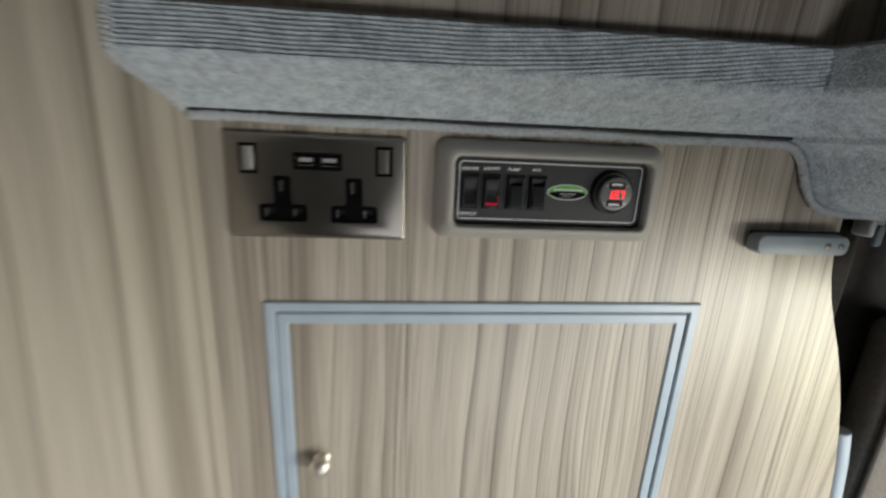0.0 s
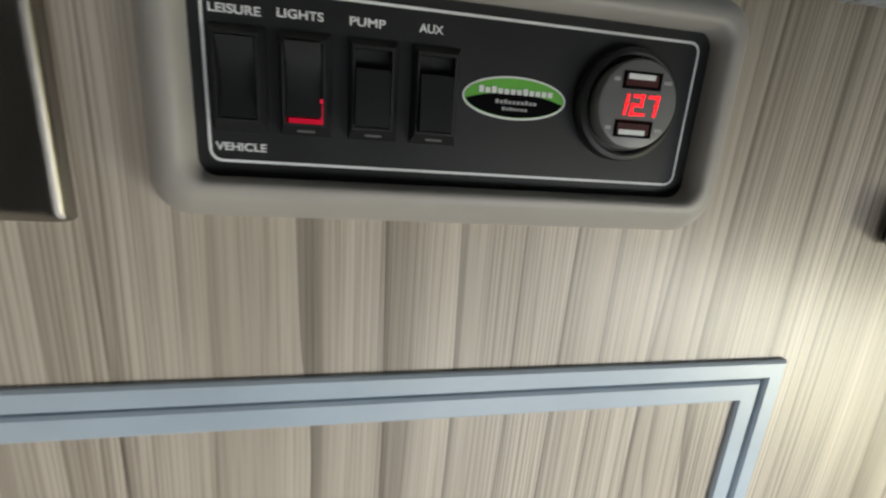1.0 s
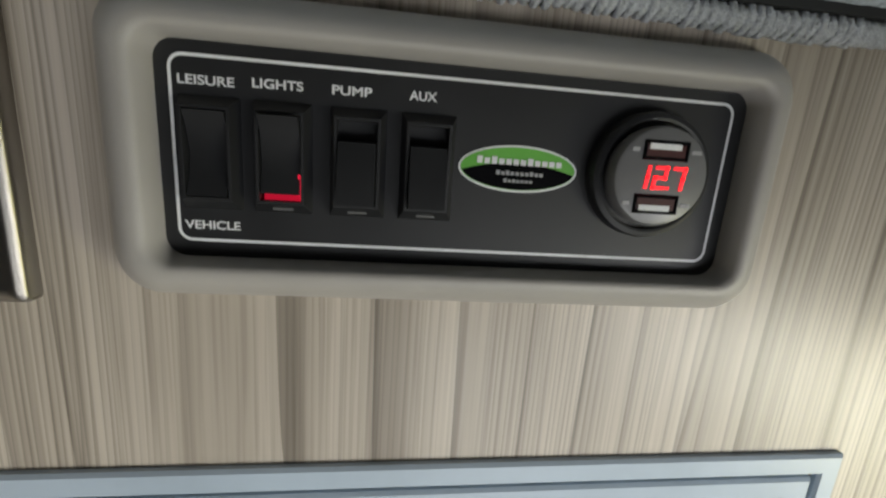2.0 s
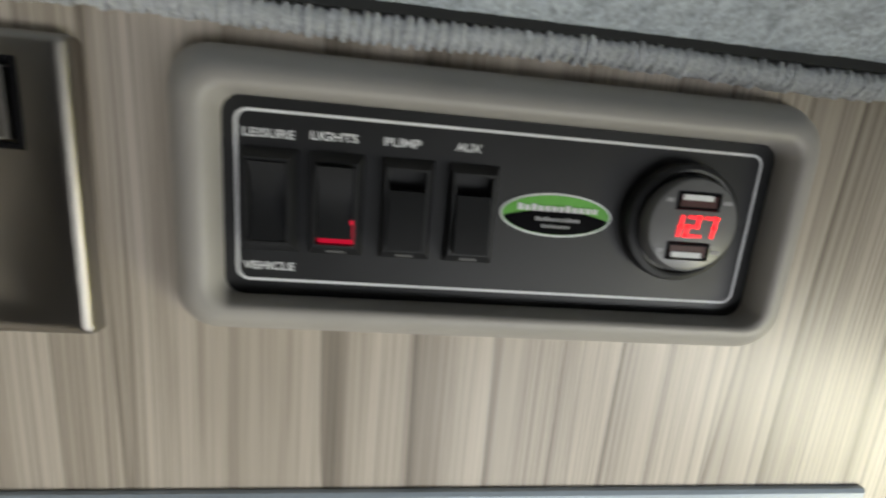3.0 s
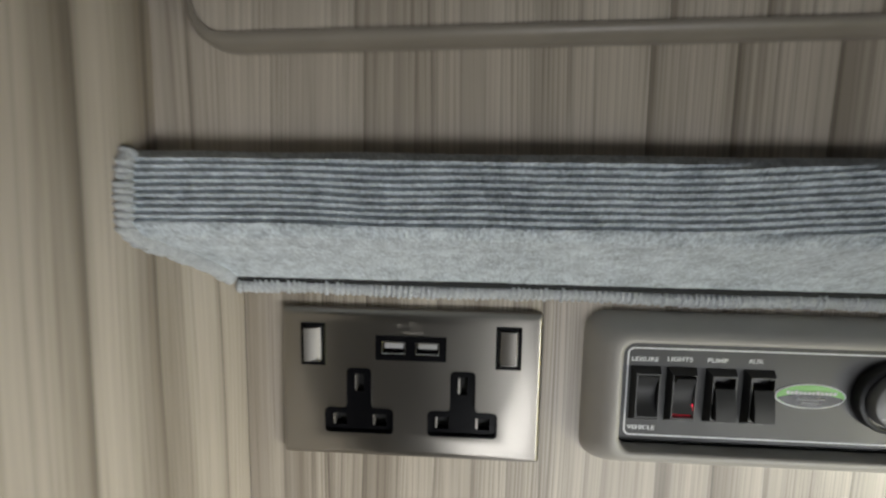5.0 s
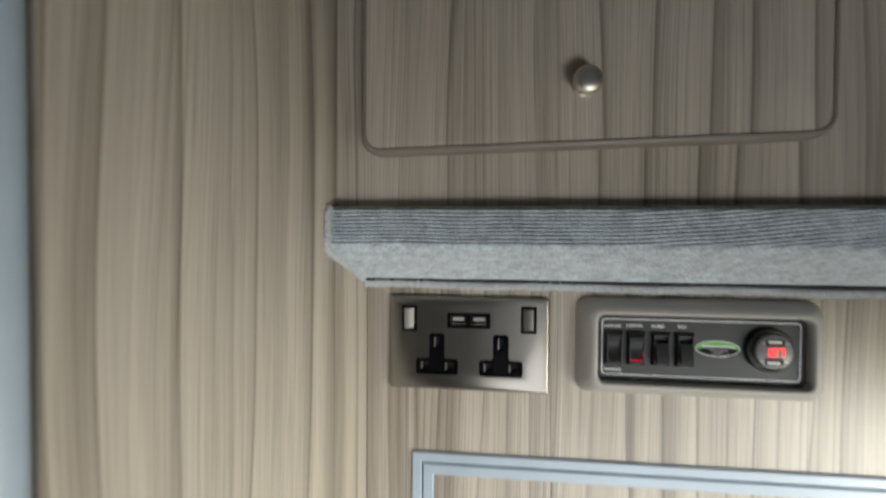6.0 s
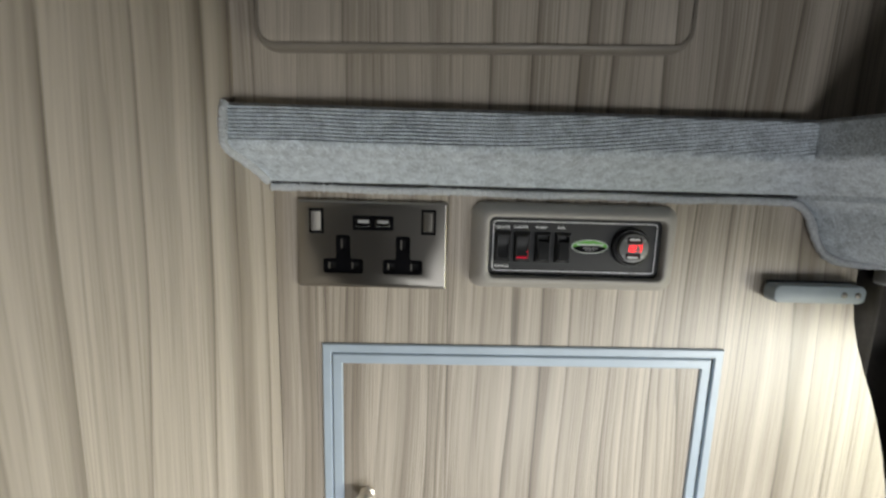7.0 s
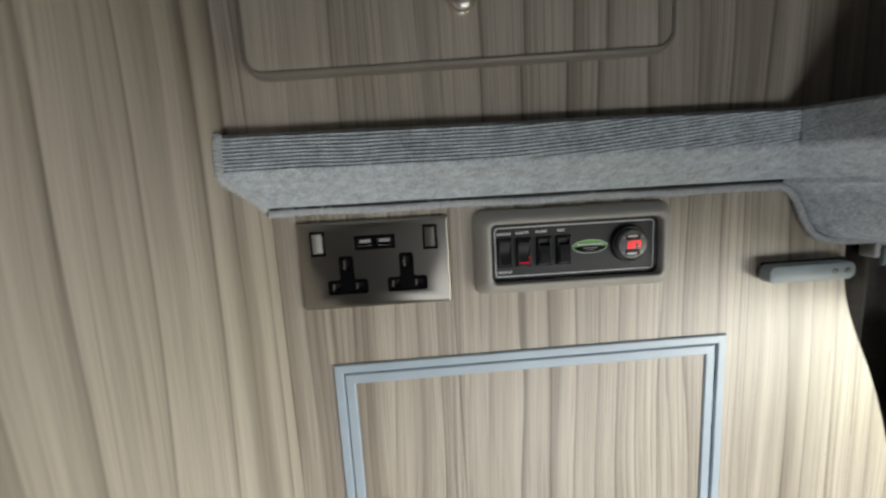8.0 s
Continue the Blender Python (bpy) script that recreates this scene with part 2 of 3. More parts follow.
def cut(bm, *cutters):
    """bm with the cutters taken away."""
    made = []
    for b in (bm, *cutters):
        bmesh.ops.recalc_face_normals(b, faces=b.faces)
        me = bpy.data.meshes.new("piece")
        b.to_mesh(me)
        b.free()
        made.append(new("piece", me))
    for c in made[1:]:
        mod = made[0].modifiers.new("cut", "BOOLEAN")
        mod.operation, mod.object, mod.solver = "DIFFERENCE", c, "EXACT"
    bpy.context.view_layer.update()
    me = bpy.data.meshes.new_from_object(made[0].evaluated_get(bpy.context.evaluated_depsgraph_get()))
    out = bmesh.new()
    out.from_mesh(me)
    bpy.data.meshes.remove(me)
    for ob in made:
        data = ob.data
        bpy.data.objects.remove(ob)
        bpy.data.meshes.remove(data)
    return out


def turned(profile, at, n=28):
    """Lathe about the axis that points to -y; profile: (radius, distance from the wall)."""
    return loft([(ring(at[0], at[2], r, r, n), at[1] - d) for r, d in profile], True, True)


def tube(path, radius, n=8):
    bm = bmesh.new()
    rows = []
    for i, p in enumerate(path):
        p = Vector(p)
        d = (Vector(path[min(i + 1, len(path) - 1)]) - Vector(path[max(i - 1, 0)])).normalized()
        s = d.cross(Vector((0, 1, 0)))
        s = s.normalized() if s.length > 1e-4 else Vector((0, 0, 1))
        t = d.cross(s).normalized()
        rows.append([bm.verts.new(p + radius * (math.cos(2 * math.pi * k / n) * s + math.sin(2 * math.pi * k / n) * t)) for k in range(n)])
    for a, b in zip(rows, rows[1:]):
        for i in range(n):
            bm.faces.new((a[i], a[(i + 1) % n], b[(i + 1) % n], b[i]))
    bm.faces.new(rows[0])
    bm.faces.new(rows[-1])
    return bm


def letters(name, text, x, z, y, height, width, mat, parent):
    """Printed words, centred on x and z, facing -y."""
    cu = bpy.data.curves.new(name, "FONT")
    cu.body, cu.align_x, cu.align_y, cu.size = text, "CENTER", "CENTER", height * 1.38
    cu.extrude, cu.offset = 0.0, height * 0.03
    ob = new(name, cu)
    bpy.context.view_layer.update()
    me = bpy.data.meshes.new_from_object(ob.evaluated_get(bpy.context.evaluated_depsgraph_get()))
    bpy.data.objects.remove(ob)
    bm = bmesh.new()
    bm.from_mesh(me)
    bpy.data.meshes.remove(me)
    x0, x1 = min(v.co.x for v in bm.verts), max(v.co.x for v in bm.verts)
    z0, z1 = min(v.co.y for v in bm.verts), max(v.co.y for v in bm.verts)
    for v in bm.verts:
        v.co = Vector((x + (v.co.x - (x0 + x1) / 2) * width / (x1 - x0), y, z + (v.co.y - (z0 + z1) / 2) * height / (z1 - z0)))
    return part(name, bm, mat, parent)


# ---- the van's shell, assumed out of view ----
X0, X1, Y0, FLOOR, ROOF = -1.6, 1.2, -1.7, -0.36, 1.78
structure("floor", box(X0 - 0.1, X1 + 0.1, Y0 - 0.1, 0.5, FLOOR - 0.04, FLOOR), M_FLOOR, "unseen floor of the camper van, made pale to bounce light up", "floor")
structure("ceiling", box(X0 - 0.1, X1 + 0.1, Y0 - 0.1, 0.5, ROOF, ROOF + 0.04), M_LINER, "grey lined ceiling of the camper van", "ceiling")
structure("wall_left", box(X0 - 0.05, X0, Y0, 0.5, FLOOR, ROOF), M_DARKLINER, "dark lined side wall of the van", "wall")
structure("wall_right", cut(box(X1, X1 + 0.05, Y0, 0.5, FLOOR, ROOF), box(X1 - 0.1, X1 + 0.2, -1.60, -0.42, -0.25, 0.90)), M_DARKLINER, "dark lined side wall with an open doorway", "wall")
# rear opening made up to go with the low fill lamp
structure("wall_rear", cut(box(X0, X1, Y0 - 0.05, Y0, FLOOR, ROOF), box(0.30, 1.12, Y0 - 0.2, Y0 + 0.2, -0.34, 0.20)), M_DARKLINER, "dark lined rear wall with an opening added for the low fill lamp", "wall")
# added wall out of view: its arch keeps door light off the upper furniture
shade_wall = bmesh.new()
arch = [(-0.03, 0.90), (-0.25, 0.865), (-0.36, 0.815), (-0.48, 0.785), (-0.70, 0.765), (-1.2, 0.755), (-1.2, ROOF), (-0.03, ROOF)]
rims = [[shade_wall.verts.new((x, y, z)) for y, z in arch] for x in (0.66, 0.70)]
for i in range(len(arch)):
    k = (i + 1) % len(arch)
    shade_wall.faces.new((rims[0][i], rims[0][k], rims[1][k], rims[1][i]))
shade_wall.faces.new(rims[0])
shade_wall.faces.new(rims[1])
structure("added_shade_wall", shade_wall, M_LINER, "added unseen wall that shades the upper furniture", "wall")
structure("wall_front", box(X0, X1, 0.45, 0.5, FLOOR, ROOF), M_DARKLINER, "dark lined wall behind the furniture", "wall")
# unseen ground, its lawn assumed for a green-yellow bounce
ground = bmesh.new()
bmesh.ops.create_grid(ground, x_segments=2, y_segments=2, size=400)
bmesh.ops.translate(ground, verts=ground.verts, vec=(0, 0, FLOOR - 0.45))
structure("ground", ground, M_GRASS, "green lawn around the parked van", "ground")

# ---- lower furniture wall with the locker opening ----
edge_curve = [(0.566, 0.955), (0.572, 0.925), (0.580, 0.900), (0.592, 0.872), (0.606, 0.842), (0.619, 0.810), (0.631, 0.775), (0.642, 0.735), (0.652, 0.690), (0.660, 0.640), (0.666, 0.560), (0.668, 0.450), (0.668, FLOOR)]
outline = [(-0.0235, FLOOR), (-0.0235, 1.30), (0.566, 1.30)] + edge_curve
back = loft([(outline, 0.018), (outline, 0.0)], True, True)
structure("wall_back", cut(back, box(0.0295, 0.4305, -0.1, 0.1, 0.44, 0.8812)), M_WOOD, "striped wood laminate furniture wall", "wall")

# side panel standing towards the viewer
sd = LEFT_DIR
sn = Vector((-sd.y, sd.x, 0))


def side_prism(u0, u1, w0, w1, z0, z1, bevel=0.0, seg=2):
    """Box in the side panel's own directions: u out from the corner, w behind its face."""
    bm = box(u0, u1, w0, w1, z0, z1, bevel, seg)
    for v in bm.verts:
        p = Vector((-0.0245, 0.0, 0)) + sd * v.co.x - sn * v.co.y
        v.co = Vector((p.x, p.y, v.co.z))
    return bm


structure("wall_side", side_prism(-0.02, 0.250, 0.0, 0.018, FLOOR, 1.70), M_WOOD_LEFT, "striped wood laminate side panel of a tall unit", "wall")
structure("trim", side_prism(0.2505, 0.270, -0.0015, 0.0195, FLOOR, 1.70, 0.0085, 5), M_TRIM, "grey-blue rounded edging strip on the side panel", "trim")

# ---- locker door with its frame ----
D = (0.021, 0.4395, 0.43, 0.8895)
locker = thing("locker_door", (0.23, 0.0, 0.43), "striped wood laminate locker door with grey-blue edging, closed", "door")


def frame_ring(x0, x1, z0, z1, w, y_back, y_front, ease=0.0012):
    def rc(d):
        return [(x0 + d, z0 + d), (x1 - d, z0 + d), (x1 - d, z1 - d), (x0 + d, z1 - d)]
    return loft([(rc(0), y_back), (rc(0), y_front + ease), (rc(ease), y_front), (rc(w - ease), y_front), (rc(w), y_front + ease), (rc(w), y_back)], False, False, True)


def askew(bm):
    """The locker door sits slightly higher at its hinge side."""
    for v in bm.verts:
        v.co.z += (v.co.x - D[0]) * 0.008
    return bm


part("frame", askew(frame_ring(*D, 0.0095, 0.0, -0.0032)), M_TRIM, locker, "grey-blue outer frame", 30)
leaf = part("door_leaf", askew(box(D[0] + 0.0205, D[1] - 0.0225, -0.0012, 0.015, D[2] + 0.02, D[3] - 0.0195, 0.0003, 1)), M_WOOD, locker)
part("edging", askew(frame_ring(D[0] + 0.0105, D[1] - 0.0125, D[2] + 0.0105, D[3] - 0.0105, 0.0105, 0.016, -0.0036)), M_TRIM, locker, "grey-blue door edging", 30)
part("gap", askew(frame_ring(D[0] + 0.0085, D[1] - 0.0085, D[2] + 0.0085, D[3] - 0.0085, 0.006, 0.017, 0.004)), M_DARKGAP, locker, "dark gap round the door")
for i in range(9):
    z = 0.872 - i * 0.046
    part("hinge_knuckle", tube([(D[1] - 0.0107, 0.0012, z), (D[1] - 0.0107, 0.0012, z - 0.022 - 0.016 * (i % 2))], 0.0014, 10), M_GREYPLASTIC if i % 2 else M_RUBBER, locker)


def knob(name, at, parent):
    k = part(name, turned([(0.0001, 0.0), (0.0086, 0.0), (0.0088, 0.0010), (0.0084, 0.0020), (0.0066, 0.0026), (0.0056, 0.0032), (0.0054, 0.0062), (0.0066, 0.0074), (0.0092, 0.0086), (0.0105, 0.0106), (0.0107, 0.0126), (0.0100, 0.0148), (0.0080, 0.0166), (0.0046, 0.0176), (0.0002, 0.0179)], at), M_NICKEL, parent, "satin nickel knob", 60)
    return k


knob("knob", (0.0675, -0.0012, 0.717), leaf)

# ---- carpeted ledge ----
RIGHT = Vector((0.39, -0.92, 0)).normalized()


def ledge_profile(x, shift=0.0):
    """(y, z) round the ledge from the wall's foot to the locker above."""
    fade = max(0.40, 1.0 - max(0.0, x - 0.10) / 0.55) if x < 0.8 else 0.0
    slant = -48.0 * max(0.0, x - 0.20) ** 1.4
    pts = [(0.0, 1.0528), (-0.010, 1.0556)]
    for i in range(1, 9):
        f = i / 9
        pts.append((-0.010 - 0.047 * f, 1.0565 + 0.0235 * f + 0.001 * math.sin(math.pi * f)))
    for i in range(1, 5):
        a = radians(90 * i / 5)
        pts.append((-0.057 - 0.006 * math.sin(a), 1.0862 - 0.006 * math.cos(a)))
    ribs = 72
    for i in range(ribs + 1):
        f = i / ribs
        wave = 0.0011 * fade * math.cos(2 * math.pi * (f * 9 + shift + slant))
        pts.append((-0.0630 + 0.0018 * f - wave, 1.0870 + 0.0265 * f))
    for i in range(1, 6):
        a = radians(90 * i / 5)
        pts.append((-0.0610 + 0.004 * math.sin(a) + 0.004 * (1 - math.cos(a)), 1.1135 + 0.004 * math.sin(a)))
    pts.append((-0.044, 1.1175))
    return pts


def sweep_ledge():
    bm = bmesh.new()
    rows = []
    xs = [i / 360 for i in range(361)]
    for k, f in enumerate(xs):
        row = []
        for y, z in ledge_profile(-0.03 + 0.52 * f, 0.25 * noise.noise(Vector((f * 9, 0.3, 0.7)))):
            xl = -0.0245 + (-y) * (sd.x / -sd.y) + 0.0002
            xr = 0.490 + y * 0.67
            x = xl + (xr - xl) * f
            wob = noise.noise(Vector((x * 22, y * 60, z * 60))) * 0.0008 + noise.noise(Vector((x * 140, y * 160, z * 260))) * 0.00035
            nub = noise.noise(Vector((x * 420, y * 420, z * 420))) * 0.00030
            row.append(bm.verts.new((x, y - wob - nub, z - wob * 0.6 - nub * 0.5)))
        rows.append(row)
    for j, far in enumerate([0.002, 0.005, 0.010] + [0.018 * k for k in range(1, 22)], 1):
        row = []
        for (y, z), v in zip(ledge_profile(0.9), rows[360]):
            p = Vector((0.490 + y * 0.67, y, z)) + RIGHT * far + Vector((0.0, 0.004 * (1.0 - math.exp(-far / 0.01)), 0.0))
            wob = noise.noise(Vector((p.x * 40, p.y * 40, z * 40))) * 0.0012
            row.append(bm.verts.new((p.x - wob, p.y, z)))
        rows.append(row)
    for a, b in zip(rows, rows[1:]):
        for i in range(len(a) - 1):
            bm.faces.new((a[i], a[i + 1], b[i + 1], b[i]))
    return bm


ledge = thing("carpeted_ledge", (0.2, -0.02, 1.05), "grey carpet-covered ledge under the overhead locker", "ledge")
part("carpet_cover", sweep_ledge(), M_CARPET, ledge, "", 75)
# dark seam above the binding
part("seam", box(-0.024, 0.488, -0.0060, 0.0, 1.0515, 1.0546), M_DARKGAP, ledge, "dark open seam")
bend = [(0.482, 1.0475), (0.490, 1.0455), (0.497, 1.041), (0.503, 1.034), (0.508, 1.024), (0.513, 1.013), (0.519, 1.003), (0.527, 0.995), (0.538, 0.990), (0.555, 0.9875), (0.580, 0.9865), (0.613, 0.986), (0.652, 0.985)]


def binding(path, axis, size=1.0):
    """Whipped yarn edge: a close row of stitches laid round a cord."""
    bm = tube(path, 0.0032 * size, 8)
    done, pitch = 0.0, 0.0031
    for a, b in zip(path, path[1:]):
        a, b = Vector(a), Vector(b)
        d = (b - a)
        while done < d.length:
            p = a + d * (done / d.length)
            s = d.normalized()
            up = s.cross(axis).normalized()
            ringv = []
            lean = random.uniform(0.10, 0.45)
            rad = (0.0041 + random.uniform(-0.0004, 0.0005)) * size
            for e, w in ((-0.0013, 0.80), (-0.0006, 1.0), (0.0006, 1.0), (0.0013, 0.80)):
                ringv.append([bm.verts.new(p + s * (e + lean * rad * math.cos(2 * math.pi * k / 10) * 0.35) + (up * math.cos(2 * math.pi * k / 10) * 1.05 + axis * math.sin(2 * math.pi * k / 10) * 0.85) * rad * w) for k in range(10)])
            for r0, r1 in zip(ringv, ringv[1:]):
                for k in range(10):
                    bm.faces.new((r0[k], r0[(k + 1) % 10], r1[(k + 1) % 10], r1[k]))
            done += pitch * random.uniform(0.9, 1.1)
        done -= d.length
    return bm


AX = Vector((0, 1, 0))
part("binding", binding([(-0.0235 + 0.5055 * i / 60, -0.0035, 1.0490 - 0.0015 * i / 60 + 0.0006 * math.sin(i * 0.37)) for i in range(60)] + [(x, -0.004, z) for x, z in bend], AX), M_BIND, ledge, "pale grey whip-stitched binding", 80)["kind"] = "stuff"
end_path = [(-0.0245 + y * (sd.x / sd.y) + 0.0012, y - 0.0006, z - 0.0004) for y, z in ledge_profile(0.9)[1:-4:3]]
part("end_binding", binding(end_path, Vector((1, 0, 0)), 1.1), M_BIND, ledge, "pale stitched end of the carpet", 80)["kind"] = "stuff"

# carpet-covered pillar at the end of the ledge
pillar_outline = [(0.484, 1.056)] + [(x + 0.004, z + 0.002) for x, z in bend] + [(0.659, 1.06)]


def pillar_mesh():
    bm = bmesh.new()
    rows = []
    for j in range(16):
        o = RIGHT * (0.02 * j) + Vector((0, -0.001, 0))
        rows.append([bm.verts.new((x + o.x + noise.noise(Vector((x * 40, j * 0.5, z * 40))) * 0.001, o.y, z)) for x, z in pillar_outline])
    for a, b in zip(rows, rows[1:]):
        for i in range(len(a)):
            k = (i + 1) % len(a)
            bm.faces.new((a[i], a[k], b[k], b[i]))
    bm.faces.new(rows[0])
    bm.faces.new(rows[-1])
    return bm


structure("pillar", pillar_mesh(), M_CARPET, "grey carpet-covered pillar beside the furniture wall", "pillar")

# ---- overhead locker ----
UY = -0.047
over = thing("overhead_locker", (0.4, UY, 1.12), "striped wood laminate overhead locker with a closed door", "locker")
part("front_panel", box(-0.0375, 0.656, UY, UY + 0.018, 1.100, 1.70), M_WOOD_UP, over)
part("base", box(-0.03, 0.656, UY + 0.0185, 0.40, 1.118, 1.136), M_WOOD_UP, over)


def hung(bm):
    """The door hangs a little out of level."""
    for v in bm.verts:
        v.co.z += (v.co.x - 0.2) * 0.022
    return bm


udoor = part("door", hung(plate(rrect(-0.0080, 0.335, 1.1645, 1.50, 0.014, 6), UY - 0.0005, UY - 0.0155, 0.0015)), M_WOOD_UP, over)


def edge_band(x0, x1, z0, z1, r, y0, y1, out):
    def rr(d):
        return rrect(x0 - d, x1 + d, z0 - d, z1 + d, r + d, 6)
    ym = (y0 + y1) / 2
    loops = [(rr(0), y0)]
    for i in range(7):
        a = radians(-90 + 30 * i)
        loops.append((rr(out * math.cos(a)), ym - (y0 - y1) / 2 * math.sin(a)))
    loops.append((rr(-0.002), y1))
    return loft(loops, False, False)


M_BAND = plain("taupe_edge_band", (0.22, 0.195, 0.165), 0.38, 0.0, 0.08, 30)
part("edge_band", hung(edge_band(-0.0080, 0.335, 1.1645, 1.50, 0.014, UY - 0.0008, UY - 0.0165, 0.0032)), M_BAND, udoor, "taupe rounded edge band", 50)
knob("knob", (0.1625, UY - 0.0155, 1.2065), udoor)

# ---- double socket ----
SY = -0.0065
sock = thing("double_socket", (0.0735, 0.0, 0.95), "brushed steel double power socket with two charging ports", "socket")


def tee(cx):
    """Outline of one plug opening, rounded."""
    raw = [(cx - 0.0070, 1.0035), (cx + 0.0070, 1.0035), (cx + 0.0070, 0.9800), (cx + 0.0195, 0.9800), (cx + 0.0195, 0.9655), (cx - 0.0195, 0.9655), (cx - 0.0195, 0.9800), (cx - 0.0070, 0.9800)]
    out = []
    for i, p in enumerate(raw):
        a, b, c = Vector(raw[i - 1]), Vector(p), Vector(raw[(i + 1) % len(raw)])
        r = 0.0028
        s, e = b + (a - b).normalized() * r, b + (c - b).normalized() * r
        for k in range(5):
            f = k / 4
            q = s * (1 - f) ** 2 + b * 2 * f * (1 - f) + e * f * f
            out.append((q.x, q.y))
    return out


def grow(outline, d, cx, cz):
    wx = max(abs(p[0] - cx) for p in outline)
    wz = max(abs(p[1] - cz) for p in outline)
    return [(cx + (x - cx) * (1 + d / wx), cz + (z - cz) * (1 + d / wz)) for x, z in outline]


M_CONTACT = plain("dull_contact", (0.34, 0.32, 0.29), 0.42, 1.0)
TEES = (0.0447, 0.1035)
holes = [loft([(tee(c), 0.01), (tee(c), -0.03)], True, True) for c in TEES]
holes += [box(x0, x1, -0.03, -0.002, z0, z1) for x0, x1, z0, z1 in ((0.0117, 0.0258, 1.0048, 1.0292), (0.1212, 0.1353, 1.0058, 1.0302), (0.0540, 0.0940, 1.0088, 1.0232))]
slab = loft([(rrect(d, 0.1475 - d, 0.9507 + d, 1.0375 - d, 0.002, 4), y) for d, y in ((0.0, 0.0), (0.0, SY + 0.0030), (0.0006, SY + 0.0016), (0.0018, SY + 0.0005), (0.0030, SY))], True, True)
part("face_plate", cut(slab, *holes), M_STEEL, sock, "brushed steel face plate", 25)
for c in TEES:
    pins = [box(c - 0.0026, c + 0.0026, -0.02, 0.02, 0.9895, 1.0000), box(c - 0.0155, c - 0.0075, -0.02, 0.02, 0.9692, 0.9762), box(c + 0.0075, c + 0.0155, -0.02, 0.02, 0.9692, 0.9762)]
    ins = part("plug_opening", cut(loft([(tee(c), 0.0), (tee(c), SY + 0.0012)], True, True), *pins), M_BLACK, sock, "black plug opening", 25)
    part("pin_shutter", box(c - 0.017, c + 0.017, -0.0012, -0.0004, 0.967, 1.002), M_HOLE, ins)
    t0 = tee(c)
    part("rim", loft([(grow(t0, 0.0002, c, 0.9845), SY + 0.0006), (grow(t0, 0.0002, c, 0.9845), SY - 0.0004), (grow(t0, -0.0006, c, 0.9845), SY - 0.0004), (grow(t0, -0.0006, c, 0.9845), SY + 0.0012)], False, False), M_BLACK, ins)
    for px, pz, pw, ph in ((c - 0.0026, 0.9947, 0.0016, 0.0092), (c - 0.0152, 0.9727, 0.0022, 0.0062), (c + 0.0078, 0.9727, 0.0022, 0.0062)):
        part("contact", box(px, px + 0.0010, -0.0051, -0.0006, pz - ph / 2, pz + ph / 2), M_CONTACT, ins, "dull metal contact")


def rocker_switch(cx, cz, tip):
    sw = part("switch", frame_ring(cx - 0.0071, cx + 0.0071, cz - 0.0122, cz + 0.0122, 0.0019, -0.001, SY - 0.0006, 0.0004), M_BLACK, sock, "steel rocker in a black surround", 30)
    n, w, h = 8, 0.0046, 0.0094
    bm = bmesh.new()
    rows = []
    for i in range(n + 1):
        f = i / n
        x = cx - w + 2 * w * f
        y = SY - 0.0016 + tip * (f - 0.5) * 0.0036 + 0.0022 * (2 * f - 1) ** 2 * 0.35
        rows.append([bm.verts.new((x, yy, z)) for yy, z in ((-0.001, cz - h), (y, cz - h), (y, cz + h), (-0.001, cz + h))])
    for a, b in zip(rows, rows[1:]):
        for k in range(3):
            bm.faces.new((a[k], a[k + 1], b[k + 1], b[k]))
    bm.faces.new(rows[0])
    bm.faces.new(rows[-1])
    part("rocker", bm, M_SATIN, sw, "steel rocker", 30)
    lip = SY - 0.0016 + tip * 0.0018 + 0.00077
    part("bright_edge", merge(box(cx + w - 0.0007, cx + w + 0.0001, lip - 0.0003, -0.001, cz - h, cz + h, 0.0002, 1), box(cx - w + 0.0004, cx + w - 0.0008, SY - 0.0019, -0.001, cz - h - 0.0002, cz - h + 0.0004, 0.0001, 1)), M_CHROME, sw, "polished edge of the rocker", 30)
    part("well", box(cx - 0.0068, cx + 0.0068, -0.0012, -0.0006, cz - 0.012, cz + 0.012), M_HOLE, sw)


rocker_switch(0.0188, 1.0170, 1)
rocker_switch(0.1283, 1.0180, -0.35)
ports = part("charging_port_block", cut(box(0.0542, 0.0938, -0.0022, SY - 0.0005, 1.0090, 1.0230, 0.0004, 1), box(0.0572, 0.0714, -0.02, -0.003, 1.0122, 1.0202), box(0.0762, 0.0904, -0.02, -0.003, 1.0122, 1.0202)), M_BLACK, sock, "black twin charging ports", 25)
for x in (0.0572, 0.0762):
    part("port_shell", frame_ring(x + 0.0002, x + 0.0140, 1.0124, 1.0200, 0.0007, -0.0030, SY - 0.0003, 0.0002), M_CHROME, ports, "bright port shell", 30)
    part("port_tongue", box(x + 0.002, x + 0.0125, SY + 0.0004, -0.003, 1.0158, 1.0188, 0.0003, 1), M_GREYPRINT, ports, "grey port tongue")
# faint etched mark over the ports
mark = merge(box(0.068, 0.080, SY - 0.00015, SY, 1.0288, 1.0293), box(0.0725, 0.0765, SY - 0.00015, SY, 1.0305, 1.0311), box(0.0745, 0.0790, SY - 0.00015, SY, 1.0270, 1.0275), box(0.0665, 0.0685, SY - 0.00015, SY, 1.0280, 1.0301), box(0.070, 0.0810, SY - 0.00015, SY, 1.0246, 1.0257))
M_ETCH = plain("etched_mark", (0.33, 0.305, 0.275), 0.42, 1.0)
part("etched_mark", mark, M_ETCH, sock, "faint etched symbol")

# ---- control panel ----
FY, BY = -0.0090, -0.0172
